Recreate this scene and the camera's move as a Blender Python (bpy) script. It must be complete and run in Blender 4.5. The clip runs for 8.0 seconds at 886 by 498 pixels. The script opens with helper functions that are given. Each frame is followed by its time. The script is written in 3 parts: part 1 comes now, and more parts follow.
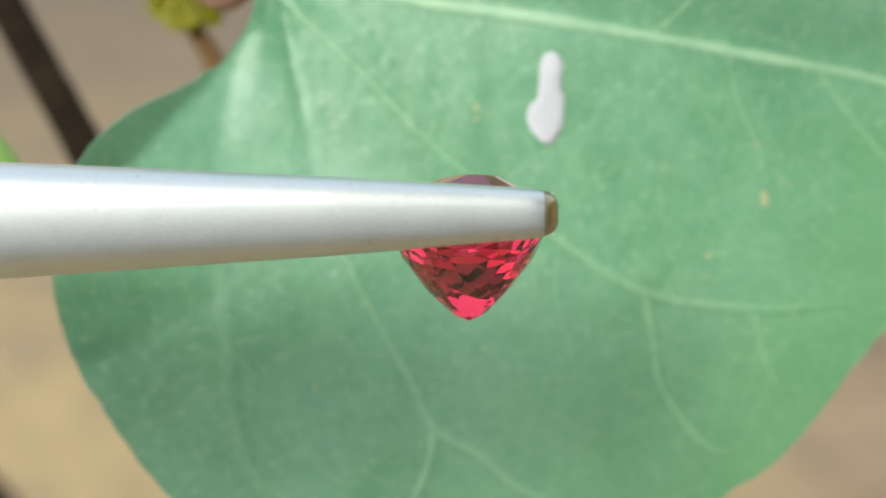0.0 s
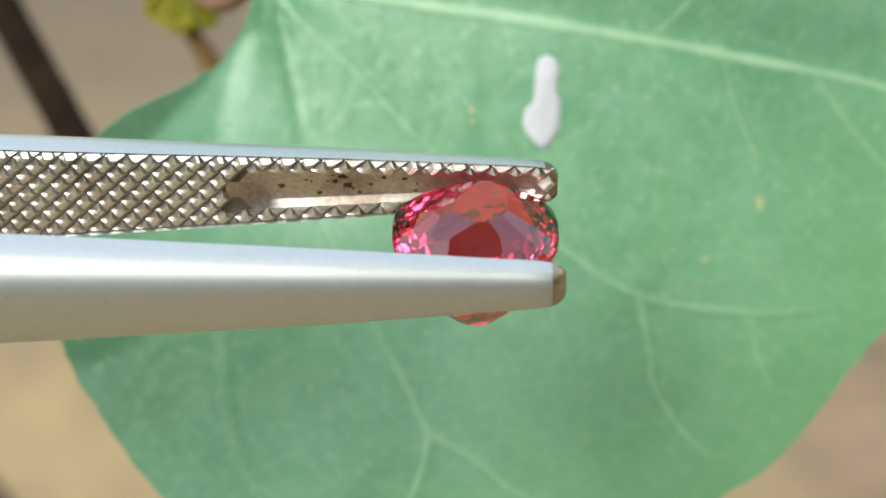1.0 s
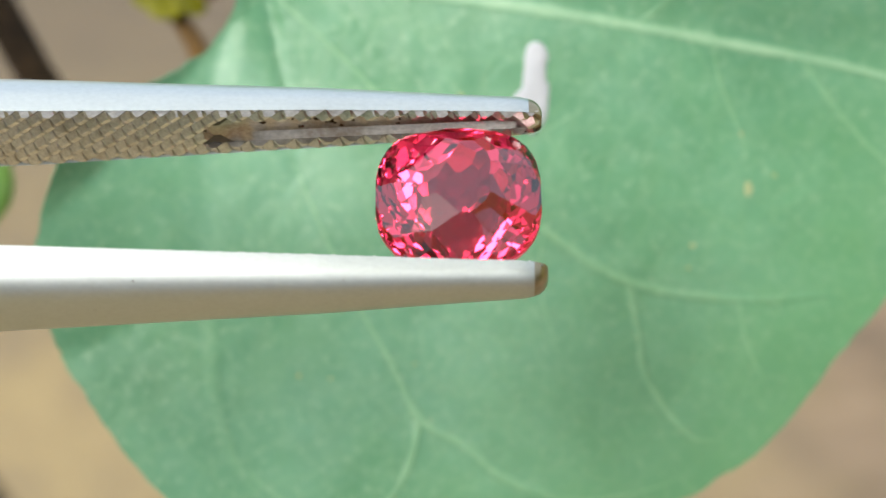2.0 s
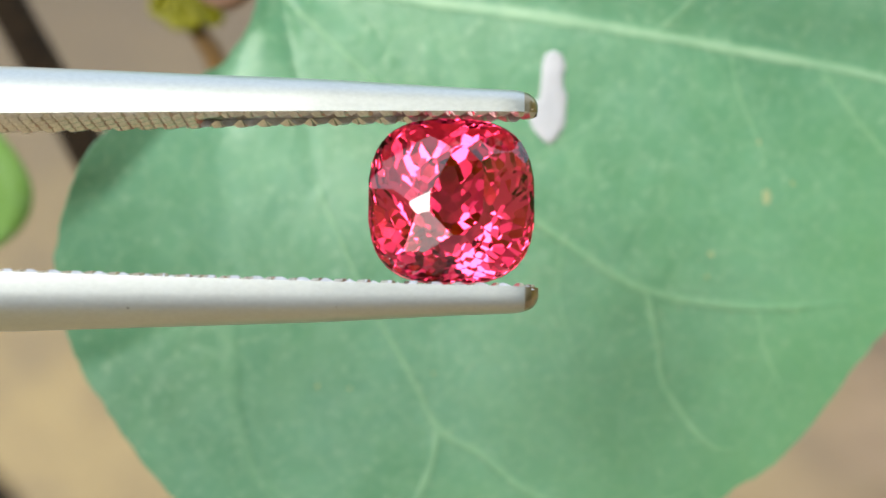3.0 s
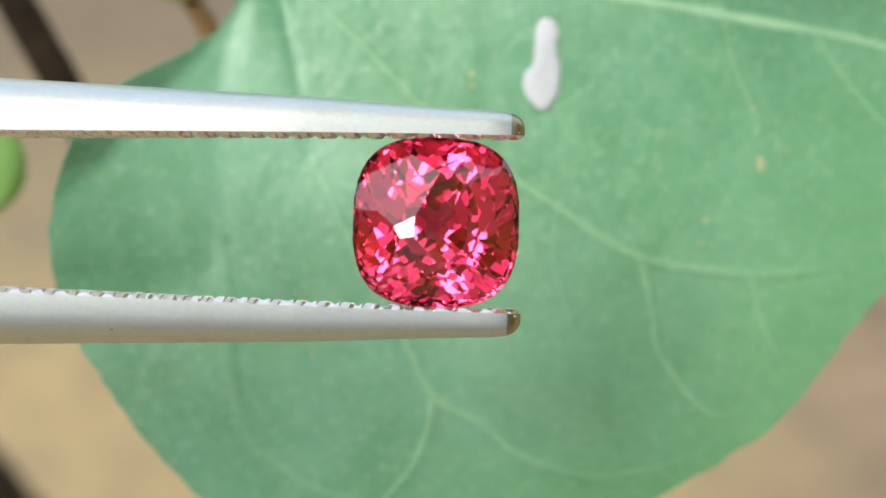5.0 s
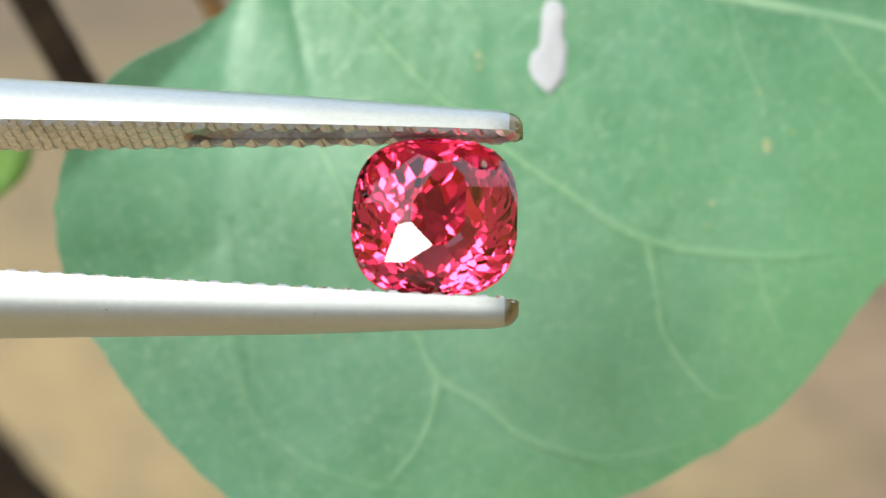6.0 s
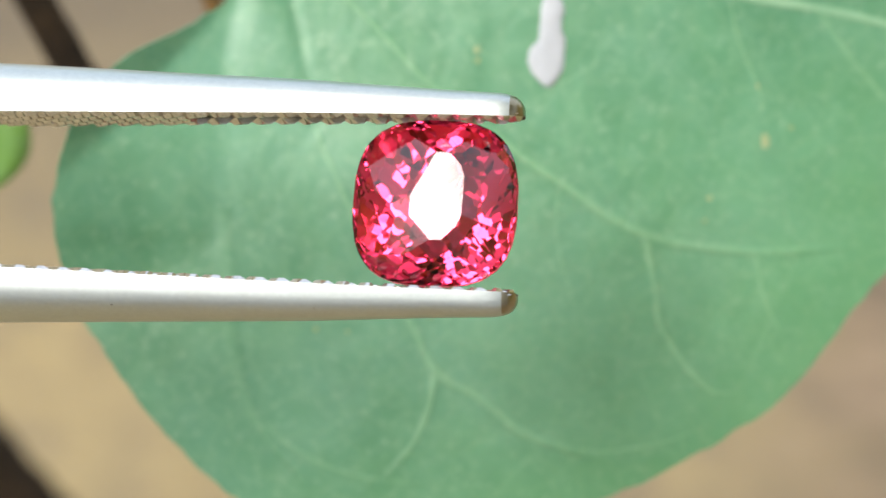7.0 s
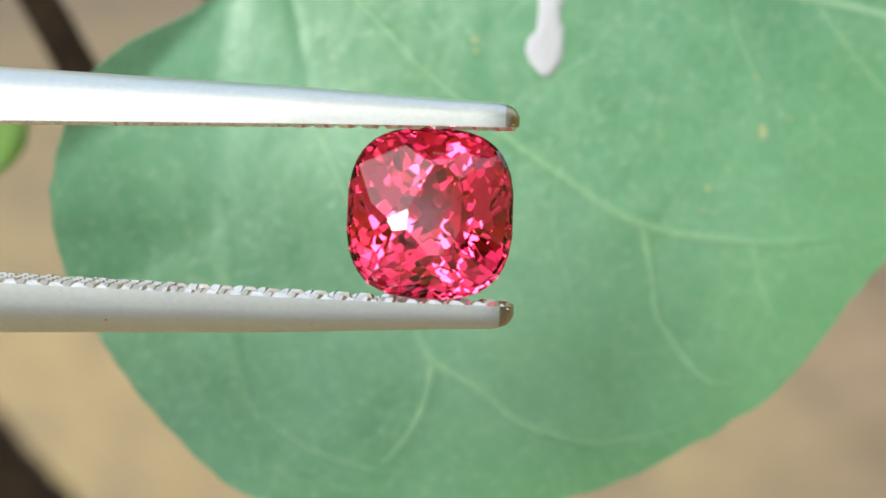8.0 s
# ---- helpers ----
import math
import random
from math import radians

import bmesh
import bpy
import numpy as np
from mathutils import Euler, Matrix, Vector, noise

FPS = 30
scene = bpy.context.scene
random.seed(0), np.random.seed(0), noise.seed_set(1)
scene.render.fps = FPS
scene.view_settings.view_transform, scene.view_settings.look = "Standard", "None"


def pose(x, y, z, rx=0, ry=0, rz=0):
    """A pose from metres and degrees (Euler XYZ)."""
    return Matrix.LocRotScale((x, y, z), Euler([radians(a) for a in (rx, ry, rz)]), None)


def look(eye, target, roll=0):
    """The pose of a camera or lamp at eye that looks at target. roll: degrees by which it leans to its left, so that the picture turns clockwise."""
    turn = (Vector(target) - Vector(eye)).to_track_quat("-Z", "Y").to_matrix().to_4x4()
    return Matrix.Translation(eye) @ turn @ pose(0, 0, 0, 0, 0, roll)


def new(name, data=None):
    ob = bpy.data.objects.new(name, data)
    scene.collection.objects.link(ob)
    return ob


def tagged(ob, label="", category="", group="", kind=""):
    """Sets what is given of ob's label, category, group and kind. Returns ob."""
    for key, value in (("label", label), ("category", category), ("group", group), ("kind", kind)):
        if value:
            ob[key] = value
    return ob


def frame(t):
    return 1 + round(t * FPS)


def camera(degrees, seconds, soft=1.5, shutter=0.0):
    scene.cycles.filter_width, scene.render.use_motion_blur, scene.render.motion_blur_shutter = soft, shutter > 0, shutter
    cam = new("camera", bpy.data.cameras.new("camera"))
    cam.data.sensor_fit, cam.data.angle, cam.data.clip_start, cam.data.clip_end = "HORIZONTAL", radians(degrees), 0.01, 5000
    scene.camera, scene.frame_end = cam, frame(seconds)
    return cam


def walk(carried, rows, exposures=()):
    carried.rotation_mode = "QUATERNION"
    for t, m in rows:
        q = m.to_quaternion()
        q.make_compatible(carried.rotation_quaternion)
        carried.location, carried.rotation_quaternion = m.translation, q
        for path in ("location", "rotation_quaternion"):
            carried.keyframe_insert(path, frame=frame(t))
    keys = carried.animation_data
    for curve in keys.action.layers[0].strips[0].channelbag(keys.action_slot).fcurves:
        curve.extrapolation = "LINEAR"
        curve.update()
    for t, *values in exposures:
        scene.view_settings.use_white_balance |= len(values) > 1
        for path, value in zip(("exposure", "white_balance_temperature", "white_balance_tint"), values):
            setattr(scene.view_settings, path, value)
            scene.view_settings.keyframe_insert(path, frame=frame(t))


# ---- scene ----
MM = 0.001

# working frame on the big leaf, in millimetres: u across, v up the blade, w out of the blade towards the lens
LEAF_HEIGHT = 0.147
TILT = 48
STAND = pose(0, 0, LEAF_HEIGHT, TILT)
EYE_W = 102


def at(u, v, w=0.0):
    return STAND @ Vector((u * MM, v * MM, w * MM))


# ---- camera ----
# seconds, nod, turn and roll in degrees of the held camera
VIEW = [
    (0, 0.000, 0.000, 0.00),
    (0.5, -0.103, -0.180, 0.30),
    (0.7, -0.036, -0.149, 0.25),
    (1, 0.064, -0.103, 0.20),
    (1.2, -0.095, -0.211, 0.20),
    (1.5, -0.335, -0.374, 0.20),
    (1.7, -0.299, -0.369, 0.15),
    (2, -0.245, -0.361, 0.10),
    (2.2, -0.180, -0.374, 0.05),
    (3.3, -0.013, 0.142, -0.18),
    (3.5, -0.013, -0.013, -0.24),
    (4, 0.013, 0.168, -0.37),
    (4.2, 0.013, 0.283, -0.40),
    (4.5, -0.039, 0.077, -0.45),
    (4.7, -0.335, -0.064, -0.42),
    (5.8, -1.057, 0.000, -0.50),
    (5.9, -1.082, 0.064, -0.40),
    (6, -1.172, 0.064, -0.28),
    (6.5, -0.863, 0.103, -0.15),
    (7, -1.314, 0.013, 0.00),
    (7.5, -1.443, 0.064, 0.09),
    (8, -1.546, -0.039, 0.12),
]
cam = camera(20, 8.0, soft=1.7)
cam.data.dof.use_dof = True
cam.data.dof.focus_distance = 0.0865
cam.data.dof.aperture_fstop = 54
walk(cam, [(t, STAND @ pose(0, 0, EYE_W * MM, nod, turn) @ pose(0, 0, 0, 0, 0, roll)) for t, nod, turn, roll in VIEW], exposures=[(0, 1.04), (8.0, 1.04)])

# ---- light ----
world = bpy.data.worlds.new("sky")
scene.world = world
world.use_nodes = True
sky = world.node_tree.nodes.new("ShaderNodeTexSky")
sky.sky_type = "NISHITA"
sky.sun_disc = False
sky.sun_elevation = radians(55.5)
sky.sun_rotation = radians(236)
sky.dust_density = 4.0
sky.air_density = 1.2
background = world.node_tree.nodes["Background"]
# thin high cloud whitens the whole sky evenly
cloud = world.node_tree.nodes.new("ShaderNodeMix")
cloud.data_type = "RGBA"
cloud.inputs[0].default_value = 0.4
cloud.inputs[7].default_value = (8.1, 8.7, 9.4, 1)
world.node_tree.links.new(sky.outputs["Color"], cloud.inputs[6])
world.node_tree.links.new(cloud.outputs[2], background.inputs["Color"])
background.inputs["Strength"].default_value = 0.122
sun_data = bpy.data.lights.new("sun", "SUN")
sun_data.energy = 1.65
sun_data.angle = radians(33)
sun_data.color = (1.0, 0.96, 0.9)
sun = new("sun", sun_data)
sun.matrix_world = look((-0.469, -0.316, 0.924), (0, 0, 0.1))


# ---- materials ----
def material(name):
    m = bpy.data.materials.new(name)
    m.use_nodes = True
    nt = m.node_tree
    return m, nt, nt.nodes["Principled BSDF"]


def node(nt, kind, **inputs):
    n = nt.nodes.new("ShaderNode" + kind)
    for key, value in inputs.items():
        n.inputs[key.replace("_", " ")].default_value = value
    return n


def coords(nt):
    return nt.nodes.new("ShaderNodeTexCoord").outputs["Object"]


def grain(nt, scale, detail=4.0, rough=0.6, vec=None):
    n = node(nt, "TexNoise", Scale=scale, Detail=detail, Roughness=rough)
    nt.links.new(vec or coords(nt), n.inputs["Vector"])
    return n.outputs["Fac"]


def ramp(nt, fac, stops):
    r = nt.nodes.new("ShaderNodeValToRGB")
    while len(r.color_ramp.elements) < len(stops):
        r.color_ramp.elements.new(0.5)
    for e, (p, c) in zip(r.color_ramp.elements, stops):
        e.position, e.color = p, (*c, 1)
    nt.links.new(fac, r.inputs["Fac"])
    return r.outputs["Color"]


def blend(nt, fac, a, b, mode="MIX"):
    m = nt.nodes.new("ShaderNodeMix")
    m.data_type, m.blend_type = "RGBA", mode
    for sock, val in ((m.inputs[0], fac), (m.inputs[6], a), (m.inputs[7], b)):
        if isinstance(val, (float, int)):
            sock.default_value = val
        elif isinstance(val, tuple):
            sock.default_value = (*val, 1)
        else:
            nt.links.new(val, sock)
    return m.outputs[2]


def bump(nt, bsdf, height, strength, distance):
    b = node(nt, "Bump", Strength=strength, Distance=distance)
    nt.links.new(height, b.inputs["Height"])
    nt.links.new(b.outputs["Normal"], bsdf.inputs["Normal"])


def leaf_material(name, dark, light, bloom, gloss, seed, ripe, vein=None):
    m, nt, b = material(name)
    big = grain(nt, 110 + seed, 4, 0.6)
    mid = grain(nt, 420, 5, 0.65)
    fine = grain(nt, 2600, 5, 0.7)
    col = ramp(nt, big, [(0.32, dark), (0.68, light)])
    col = blend(nt, 0.38, col, ramp(nt, mid, [(0.35, dark), (0.65, light)]))
    # waxy bloom in soft drifts
    drift = ramp(nt, grain(nt, 65 + seed, 5, 0.7), [(0.4, (0, 0, 0)), (0.75, (0.55, 0.55, 0.55))])
    col = blend(nt, drift, col, bloom)
    # net of fine veins
    wobble = node(nt, "TexNoise", Scale=180.0, Detail=2.0)
    nt.links.new(coords(nt), wobble.inputs["Vector"])
    bent = nt.nodes.new("ShaderNodeVectorMath")
    bent.operation = "MULTIPLY_ADD"
    nt.links.new(wobble.outputs["Color"], bent.inputs[0])
    bent.inputs[1].default_value = (0.004, 0.004, 0.0)
    nt.links.new(coords(nt), bent.inputs[2])
    net = node(nt, "TexVoronoi", Scale=760.0)
    net.feature = "DISTANCE_TO_EDGE"
    nt.links.new(bent.outputs[0], net.inputs["Vector"])
    line = ramp(nt, net.outputs["Distance"], [(0.0, (0.1, 0.1, 0.1)), (0.14, (0, 0, 0))])
    col = blend(nt, line, col, (0.3, 0.46, 0.27))
    pale = ramp(nt, fine, [(0.53, (0, 0, 0)), (0.74, (0.52, 0.52, 0.52))])
    col = blend(nt, pale, col, (0.3, 0.45, 0.3))
    # yellower towards the lower rim
    along = nt.nodes.new("ShaderNodeVectorMath")
    along.operation = "DOT_PRODUCT"
    nt.links.new(bent.outputs[0], along.inputs[0])
    along.inputs[1].default_value = (28.0, -34.0, 0.0)
    rim = ramp(nt, along.outputs["Value"], [(0.12, (0, 0, 0)), (0.85, (0.55, 0.55, 0.55))])
    col = blend(nt, rim, col, ripe)
    if vein:
        # pale along the middle of the vein, running out into the blade at its sides
        middle = nt.nodes.new("ShaderNodeAttribute")
        middle.attribute_name = "middle"
        uneven = node(nt, "Math")
        uneven.operation = "MULTIPLY"
        nt.links.new(middle.outputs["Fac"], uneven.inputs[0])
        nt.links.new(ramp(nt, grain(nt, 700, 3, 0.6), [(0.3, (0.55, 0.55, 0.55)), (0.7, (1, 1, 1))]), uneven.inputs[1])
        col = blend(nt, uneven.outputs[0], col, vein)
    nt.links.new(col, b.inputs["Base Color"])
    r = ramp(nt, mid, [(0.3, (gloss - 0.07,) * 3), (0.7, (gloss + 0.07,) * 3)])
    nt.links.new(r, b.inputs["Roughness"])
    b.inputs["Specular IOR Level"].default_value = 0.6
    cell = node(nt, "TexVoronoi", Scale=900.0)
    cell.feature = "DISTANCE_TO_EDGE"
    nt.links.new(bent.outputs[0], cell.inputs["Vector"])
    bump(nt, b, blend(nt, 0.5, cell.outputs["Distance"], mid), 0.42, 0.0002)
    return m


BLADE = ((0.061, 0.206, 0.094), (0.104, 0.285, 0.148), (0.168, 0.352, 0.262), 0.47, 0, (0.094, 0.265, 0.068))
M_LEAF = leaf_material("waxy_leaf", *BLADE)
M_YOUNG = leaf_material("young_leaf", (0.09, 0.22, 0.025), (0.14, 0.3, 0.045), (0.16, 0.31, 0.08), 0.5, 9, (0.13, 0.28, 0.04))


def plain_material(name, a, b_col, rough, scale, bumpy=0.3, dist=0.0001, metal=0.0):
    m, nt, b = material(name)
    g = grain(nt, scale, 6)
    nt.links.new(ramp(nt, g, [(0.3, a), (0.7, b_col)]), b.inputs["Base Color"])
    b.inputs["Roughness"].default_value = rough
    b.inputs["Metallic"].default_value = metal
    b.inputs["Specular IOR Level"].default_value = 0.5 if rough < 0.8 else 0.25
    bump(nt, b, grain(nt, scale * 4, 4), bumpy, dist)
    return m


M_VEIN = leaf_material("pale_vein", *BLADE, vein=(0.25, 0.45, 0.25))
M_MIDRIB = leaf_material("pale_midrib", *BLADE, vein=(0.3, 0.49, 0.31))
M_CHALK = plain_material("chalky_white", (0.4, 0.425, 0.46), (0.5, 0.53, 0.57), 0.8, 600, 0.5)
M_BLEMISH = plain_material("dry_blemish", (0.24, 0.33, 0.15), (0.33, 0.38, 0.22), 0.8, 900)
M_BARK = plain_material("dark_bark", (0.007, 0.0042, 0.0018), (0.024, 0.0145, 0.006), 0.95, 500, 0.8, 0.0004)
M_BUD = plain_material("bud_leaf", (0.115, 0.125, 0.002), (0.33, 0.32, 0.006), 0.6, 260)
M_TWIG = plain_material("brown_twig", (0.09, 0.05, 0.01), (0.17, 0.09, 0.02), 0.7, 500)
M_PETIOLE = plain_material("pink_petiole", (0.2, 0.115, 0.085), (0.32, 0.19, 0.14), 0.6, 500)


def soil_material():
    m, nt, b = material("dry_soil")
    big = grain(nt, 22, 3, 0.55)
    mid = grain(nt, 90, 5, 0.65)
    fine = grain(nt, 700, 6, 0.7)
    col = ramp(nt, big, [(0.3, (0.25, 0.195, 0.115)), (0.5, (0.42, 0.325, 0.145)), (0.72, (0.53, 0.42, 0.185))])
    col = blend(nt, 0.5, col, ramp(nt, mid, [(0.36, (0.17, 0.14, 0.115)), (0.5, (0.43, 0.33, 0.16)), (0.66, (0.54, 0.42, 0.195))]))
    col = blend(nt, 0.3, col, ramp(nt, fine, [(0.3, (0.16, 0.12, 0.09)), (0.7, (0.46, 0.37, 0.26))]))
    # greyer, trodden soil farther from the stems
    apart = nt.nodes.new("ShaderNodeSeparateXYZ")
    nt.links.new(coords(nt), apart.inputs[0])
    wavy = node(nt, "Math")
    wavy.operation = "MULTIPLY_ADD"
    nt.links.new(big, wavy.inputs[0])
    wavy.inputs[1].default_value = 0.12
    nt.links.new(apart.outputs["Y"], wavy.inputs[2])
    trodden = ramp(nt, wavy.outputs[0], [(0.2, (0, 0, 0)), (0.265, (0.88, 0.88, 0.88)), (0.5, (0.88, 0.88, 0.88)), (0.9, (0, 0, 0))])
    col = blend(nt, trodden, col, (0.17, 0.138, 0.102))
    # greyish streaks beyond the tip of the big leaf
    streaky = node(nt, "Mapping")
    streaky.inputs["Scale"].default_value = (0.35, 1, 1)
    nt.links.new(coords(nt), streaky.inputs["Vector"])
    streak = grain(nt, 260, 4, 0.6, streaky.outputs["Vector"])
    edge = node(nt, "Math")
    edge.operation = "MULTIPLY_ADD"
    nt.links.new(streak, edge.inputs[0])
    edge.inputs[1].default_value = 0.035
    nt.links.new(apart.outputs["X"], edge.inputs[2])
    greyed = ramp(nt, edge.outputs[0], [(0.045, (0, 0, 0)), (0.07, (0.8, 0.8, 0.8)), (0.2, (0.8, 0.8, 0.8)), (0.45, (0, 0, 0))])
    col = blend(nt, greyed, col, ramp(nt, streak, [(0.38, (0.13, 0.1, 0.08)), (0.5, (0.25, 0.18, 0.125)), (0.62, (0.34, 0.25, 0.17))]))
    nt.links.new(col, b.inputs["Base Color"])
    b.inputs["Roughness"].default_value = 0.95
    bump(nt, b, blend(nt, 0.5, mid, fine), 0.8, 0.004)
    return m


M_SOIL = soil_material()
# surfaces of the added walls, toned for what steel and stone mirror
M_PALE_BOUNCE = plain_material("pale_bounce_wall", (0.62, 0.62, 0.65), (0.74, 0.74, 0.77), 0.9, 30, 0.4, 0.002)
M_OCHRE_BOUNCE = plain_material("ochre_bounce_wall", (0.3, 0.28, 0.08), (0.52, 0.44, 0.15), 0.9, 9, 0.4, 0.002)


def crown_material():
    m, nt, b = material("sunlit_crown_leaf")
    tone = nt.nodes.new("ShaderNodeNewGeometry").outputs["Random Per Island"]
    col = ramp(nt, tone, [(0.0, (0.16, 0.19, 0.015)), (0.5, (0.34, 0.34, 0.02)), (1.0, (0.52, 0.46, 0.03))])
    nt.links.new(col, b.inputs["Base Color"])
    b.inputs["Roughness"].default_value = 0.45
    # light shines through the thin leaves
    thin = nt.nodes.new("ShaderNodeBsdfTranslucent")
    nt.links.new(col, thin.inputs["Color"])
    mix = nt.nodes.new("ShaderNodeMixShader")
    mix.inputs[0].default_value = 0.5
    nt.links.new(b.outputs[0], mix.inputs[1])
    nt.links.new(thin.outputs[0], mix.inputs[2])
    nt.links.new(mix.outputs[0], nt.nodes["Material Output"].inputs["Surface"])
    return m


M_CROWN = crown_material()


def steel_material(name, rough, dirt, low, high):
    m, nt, b = material(name)
    stretch = node(nt, "Mapping")
    stretch.inputs["Scale"].default_value = (0.55, 1, 1)
    nt.links.new(coords(nt), stretch.inputs["Vector"])
    brushed = grain(nt, 9000, 4, 0.6, stretch.outputs["Vector"])
    stain = grain(nt, 420, 6, 0.7)
    specks = grain(nt, 2600, 3, 0.6)
    col = ramp(nt, brushed, [(0.3, low), (0.7, high)])
    rust = ramp(nt, stain, [(0.5, (0, 0, 0)), (0.7, (dirt, dirt, dirt))])
    col = blend(nt, rust, col, (0.2, 0.13, 0.075))
    pit = ramp(nt, specks, [(0.7, (0, 0, 0)), (0.78, (0.4, 0.4, 0.4))])
    col = blend(nt, pit, col, (0.25, 0.22, 0.19))
    nt.links.new(col, b.inputs["Base Color"])
    b.inputs["Metallic"].default_value = 1.0
    r = ramp(nt, brushed, [(0.2, (rough - 0.025,) * 3), (0.8, (rough + 0.035,) * 3)])
    nt.links.new(r, b.inputs["Roughness"])
    bump(nt, b, brushed, 0.07, 0.00001)
    return m


M_STEEL = steel_material("satin_steel", 0.44, 0.05, (0.51, 0.558, 0.552), (0.57, 0.618, 0.612))
M_KNURL = steel_material("stained_knurled_steel", 0.3, 0.35, (0.58, 0.575, 0.56), (0.86, 0.855, 0.84))
M_TIP = plain_material("browned_steel", (0.24, 0.2, 0.12), (0.5, 0.45, 0.34), 0.3, 900, 0.3, 0.00005, 1.0)
M_PIT = plain_material("dark_pit", (0.02, 0.017, 0.015), (0.05, 0.04, 0.03), 0.7, 3000)
M_RUST = plain_material("rust", (0.035, 0.022, 0.014), (0.1, 0.058, 0.033), 0.9, 3000)
# dirt between the teeth, coloured darker still to stand for shade in the gaps
M_DIRT_SHADE = plain_material("groove_dirt_and_shade", (0.05, 0.042, 0.032), (0.14, 0.12, 0.09), 0.6, 1500, 0.3, 0.00005, 0.3)
M_GRIME = steel_material("stained_slot_steel", 0.34, 0.9, (0.38, 0.35, 0.31), (0.62, 0.58, 0.53))


def gem_material(name, rough):
    m, nt, b = material(name)
    b.inputs["Base Color"].default_value = (0.96, 0.032, 0.1, 1)
    b.inputs["Transmission Weight"].default_value = 1.0
    b.inputs["Roughness"].default_value = rough
    b.inputs["IOR"].default_value = 1.76
    return m


M_GEM = gem_material("red_gemstone", 0.0)
M_GIRDLE = gem_material("frosted_red_gemstone", 0.45)


# ---- building helpers ----
def link_mesh(name, bm, mat, smooth=True, sheet=False):
    me = bpy.data.meshes.new(name)
    if not sheet:
        bmesh.ops.recalc_face_normals(bm, faces=bm.faces)
    bm.to_mesh(me)
    bm.free()
    me.materials.append(mat)
    if smooth:
        for p in me.polygons:
            p.use_smooth = True
    return new(name, me)


def part(name, bm, mat, parent, label="", smooth=True, sheet=False):
    ob = link_mesh(name, bm, mat, smooth, sheet)
    ob.parent = parent
    if label:
        ob["label"] = label
    return ob


def spline(points, steps):
    """A smooth line through the points."""
    pts = [Vector(p) for p in points]
    pts = [pts[0] * 2 - pts[1]] + pts + [pts[-1] * 2 - pts[-2]]
    out = []
    for i in range(1, len(pts) - 2):
        a, b, c, d = pts[i - 1:i + 3]
        for k in range(steps):
            t = k / steps
            out.append(0.5 * (2 * b + (c - a) * t + (2 * a - 5 * b + 4 * c - d) * t * t + (3 * b - a - 3 * c + d) * t ** 3))
    out.append(pts[-2])
    return out


def loop_spline(points, steps):
    n = len(points)
    pts = [Vector(p) for p in points]
    out = []
    for i in range(n):
        a, b, c, d = (pts[(i + k - 1) % n] for k in range(4))
        for k in range(steps):
            t = k / steps
            out.append(0.5 * (2 * b + (c - a) * t + (2 * a - 5 * b + 4 * c - d) * t * t + (3 * b - a - 3 * c + d) * t ** 3))
    return out


def tube(bm, line, radii, sides=10, rough=0.0, flat=1.0):
    """A tapered round rod along a line, with closed ends."""
    rings = []
    for i, p in enumerate(line):
        way = (line[min(i + 1, len(line) - 1)] - line[max(i - 1, 0)]).normalized()
        side = way.cross(Vector((0, 0, 1)))
        if side.length < 0.05:
            side = way.cross(Vector((1, 0, 0)))
        side.normalize()
        up = side.cross(way).normalized()
        f = i / max(1, len(line) - 1)
        r = np.interp(f, np.linspace(0, 1, len(radii)), radii)
        ring = []
        for k in range(sides):
            a = 2 * math.pi * k / sides
            q = r * (1 + rough * noise.noise(p * 900 + Vector((k * 0.7, i * 0.3, 0))))
            ring.append(bm.verts.new(p + side * (q * math.cos(a)) + up * (q * flat * math.sin(a))))
        rings.append(ring)
    for a, b in zip(rings, rings[1:]):
        for k in range(sides):
            bm.faces.new((a[k], a[(k + 1) % sides], b[(k + 1) % sides], b[k]))
    bm.faces.new(rings[0][::-1])
    bm.faces.new(rings[-1])


# ---- ground ----
def build_ground():
    bm = bmesh.new()
    n, near = 60, 0.5
    grid = []
    for i in range(n + 1):
        row = []
        for j in range(n + 1):
            x, y = (i / n * 2 - 1) * near, (j / n * 2 - 1) * near + 0.2
            fade = max(0.0, 1 - max(abs(x), abs(y - 0.2)) / near)
            z = fade * (0.006 * noise.noise(Vector((x * 14, y * 14, 0))) + 0.003 * noise.noise(Vector((x * 50, y * 50, 3))))
            row.append(bm.verts.new((x, y, z)))
        grid.append(row)
    for i in range(n):
        for j in range(n):
            bm.faces.new((grid[i][j], grid[i + 1][j], grid[i + 1][j + 1], grid[i][j + 1]))
    rim = [grid[i][0] for i in range(n)] + [grid[n][j] for j in range(n)] + [grid[n - i][n] for i in range(n)] + [grid[0][n - j] for j in range(n)]
    far = [bm.verts.new((v.co.x * 800, (v.co.y - 0.2) * 800, 0)) for v in rim]
    for k in range(len(rim)):
        q = (k + 1) % len(rim)
        bm.faces.new((rim[k], rim[q], far[q], far[k]))
    ob = link_mesh("ground", bm, M_SOIL)
    tagged(ob, "dry tan bare soil ground with grey patches", "ground", kind="structure")


build_ground()


def build_wall(name, middle, size, mat, label):
    """A plain wall added outside the view, to close the place and shape reflections."""
    bm = bmesh.new()
    bmesh.ops.create_cube(bm, size=1.0, matrix=Matrix.LocRotScale(middle, None, size))
    bmesh.ops.bevel(bm, geom=bm.edges[:], offset=0.01, segments=2, affect="EDGES")
    tagged(link_mesh(name, bm, mat, smooth=False), label, "wall", kind="structure")


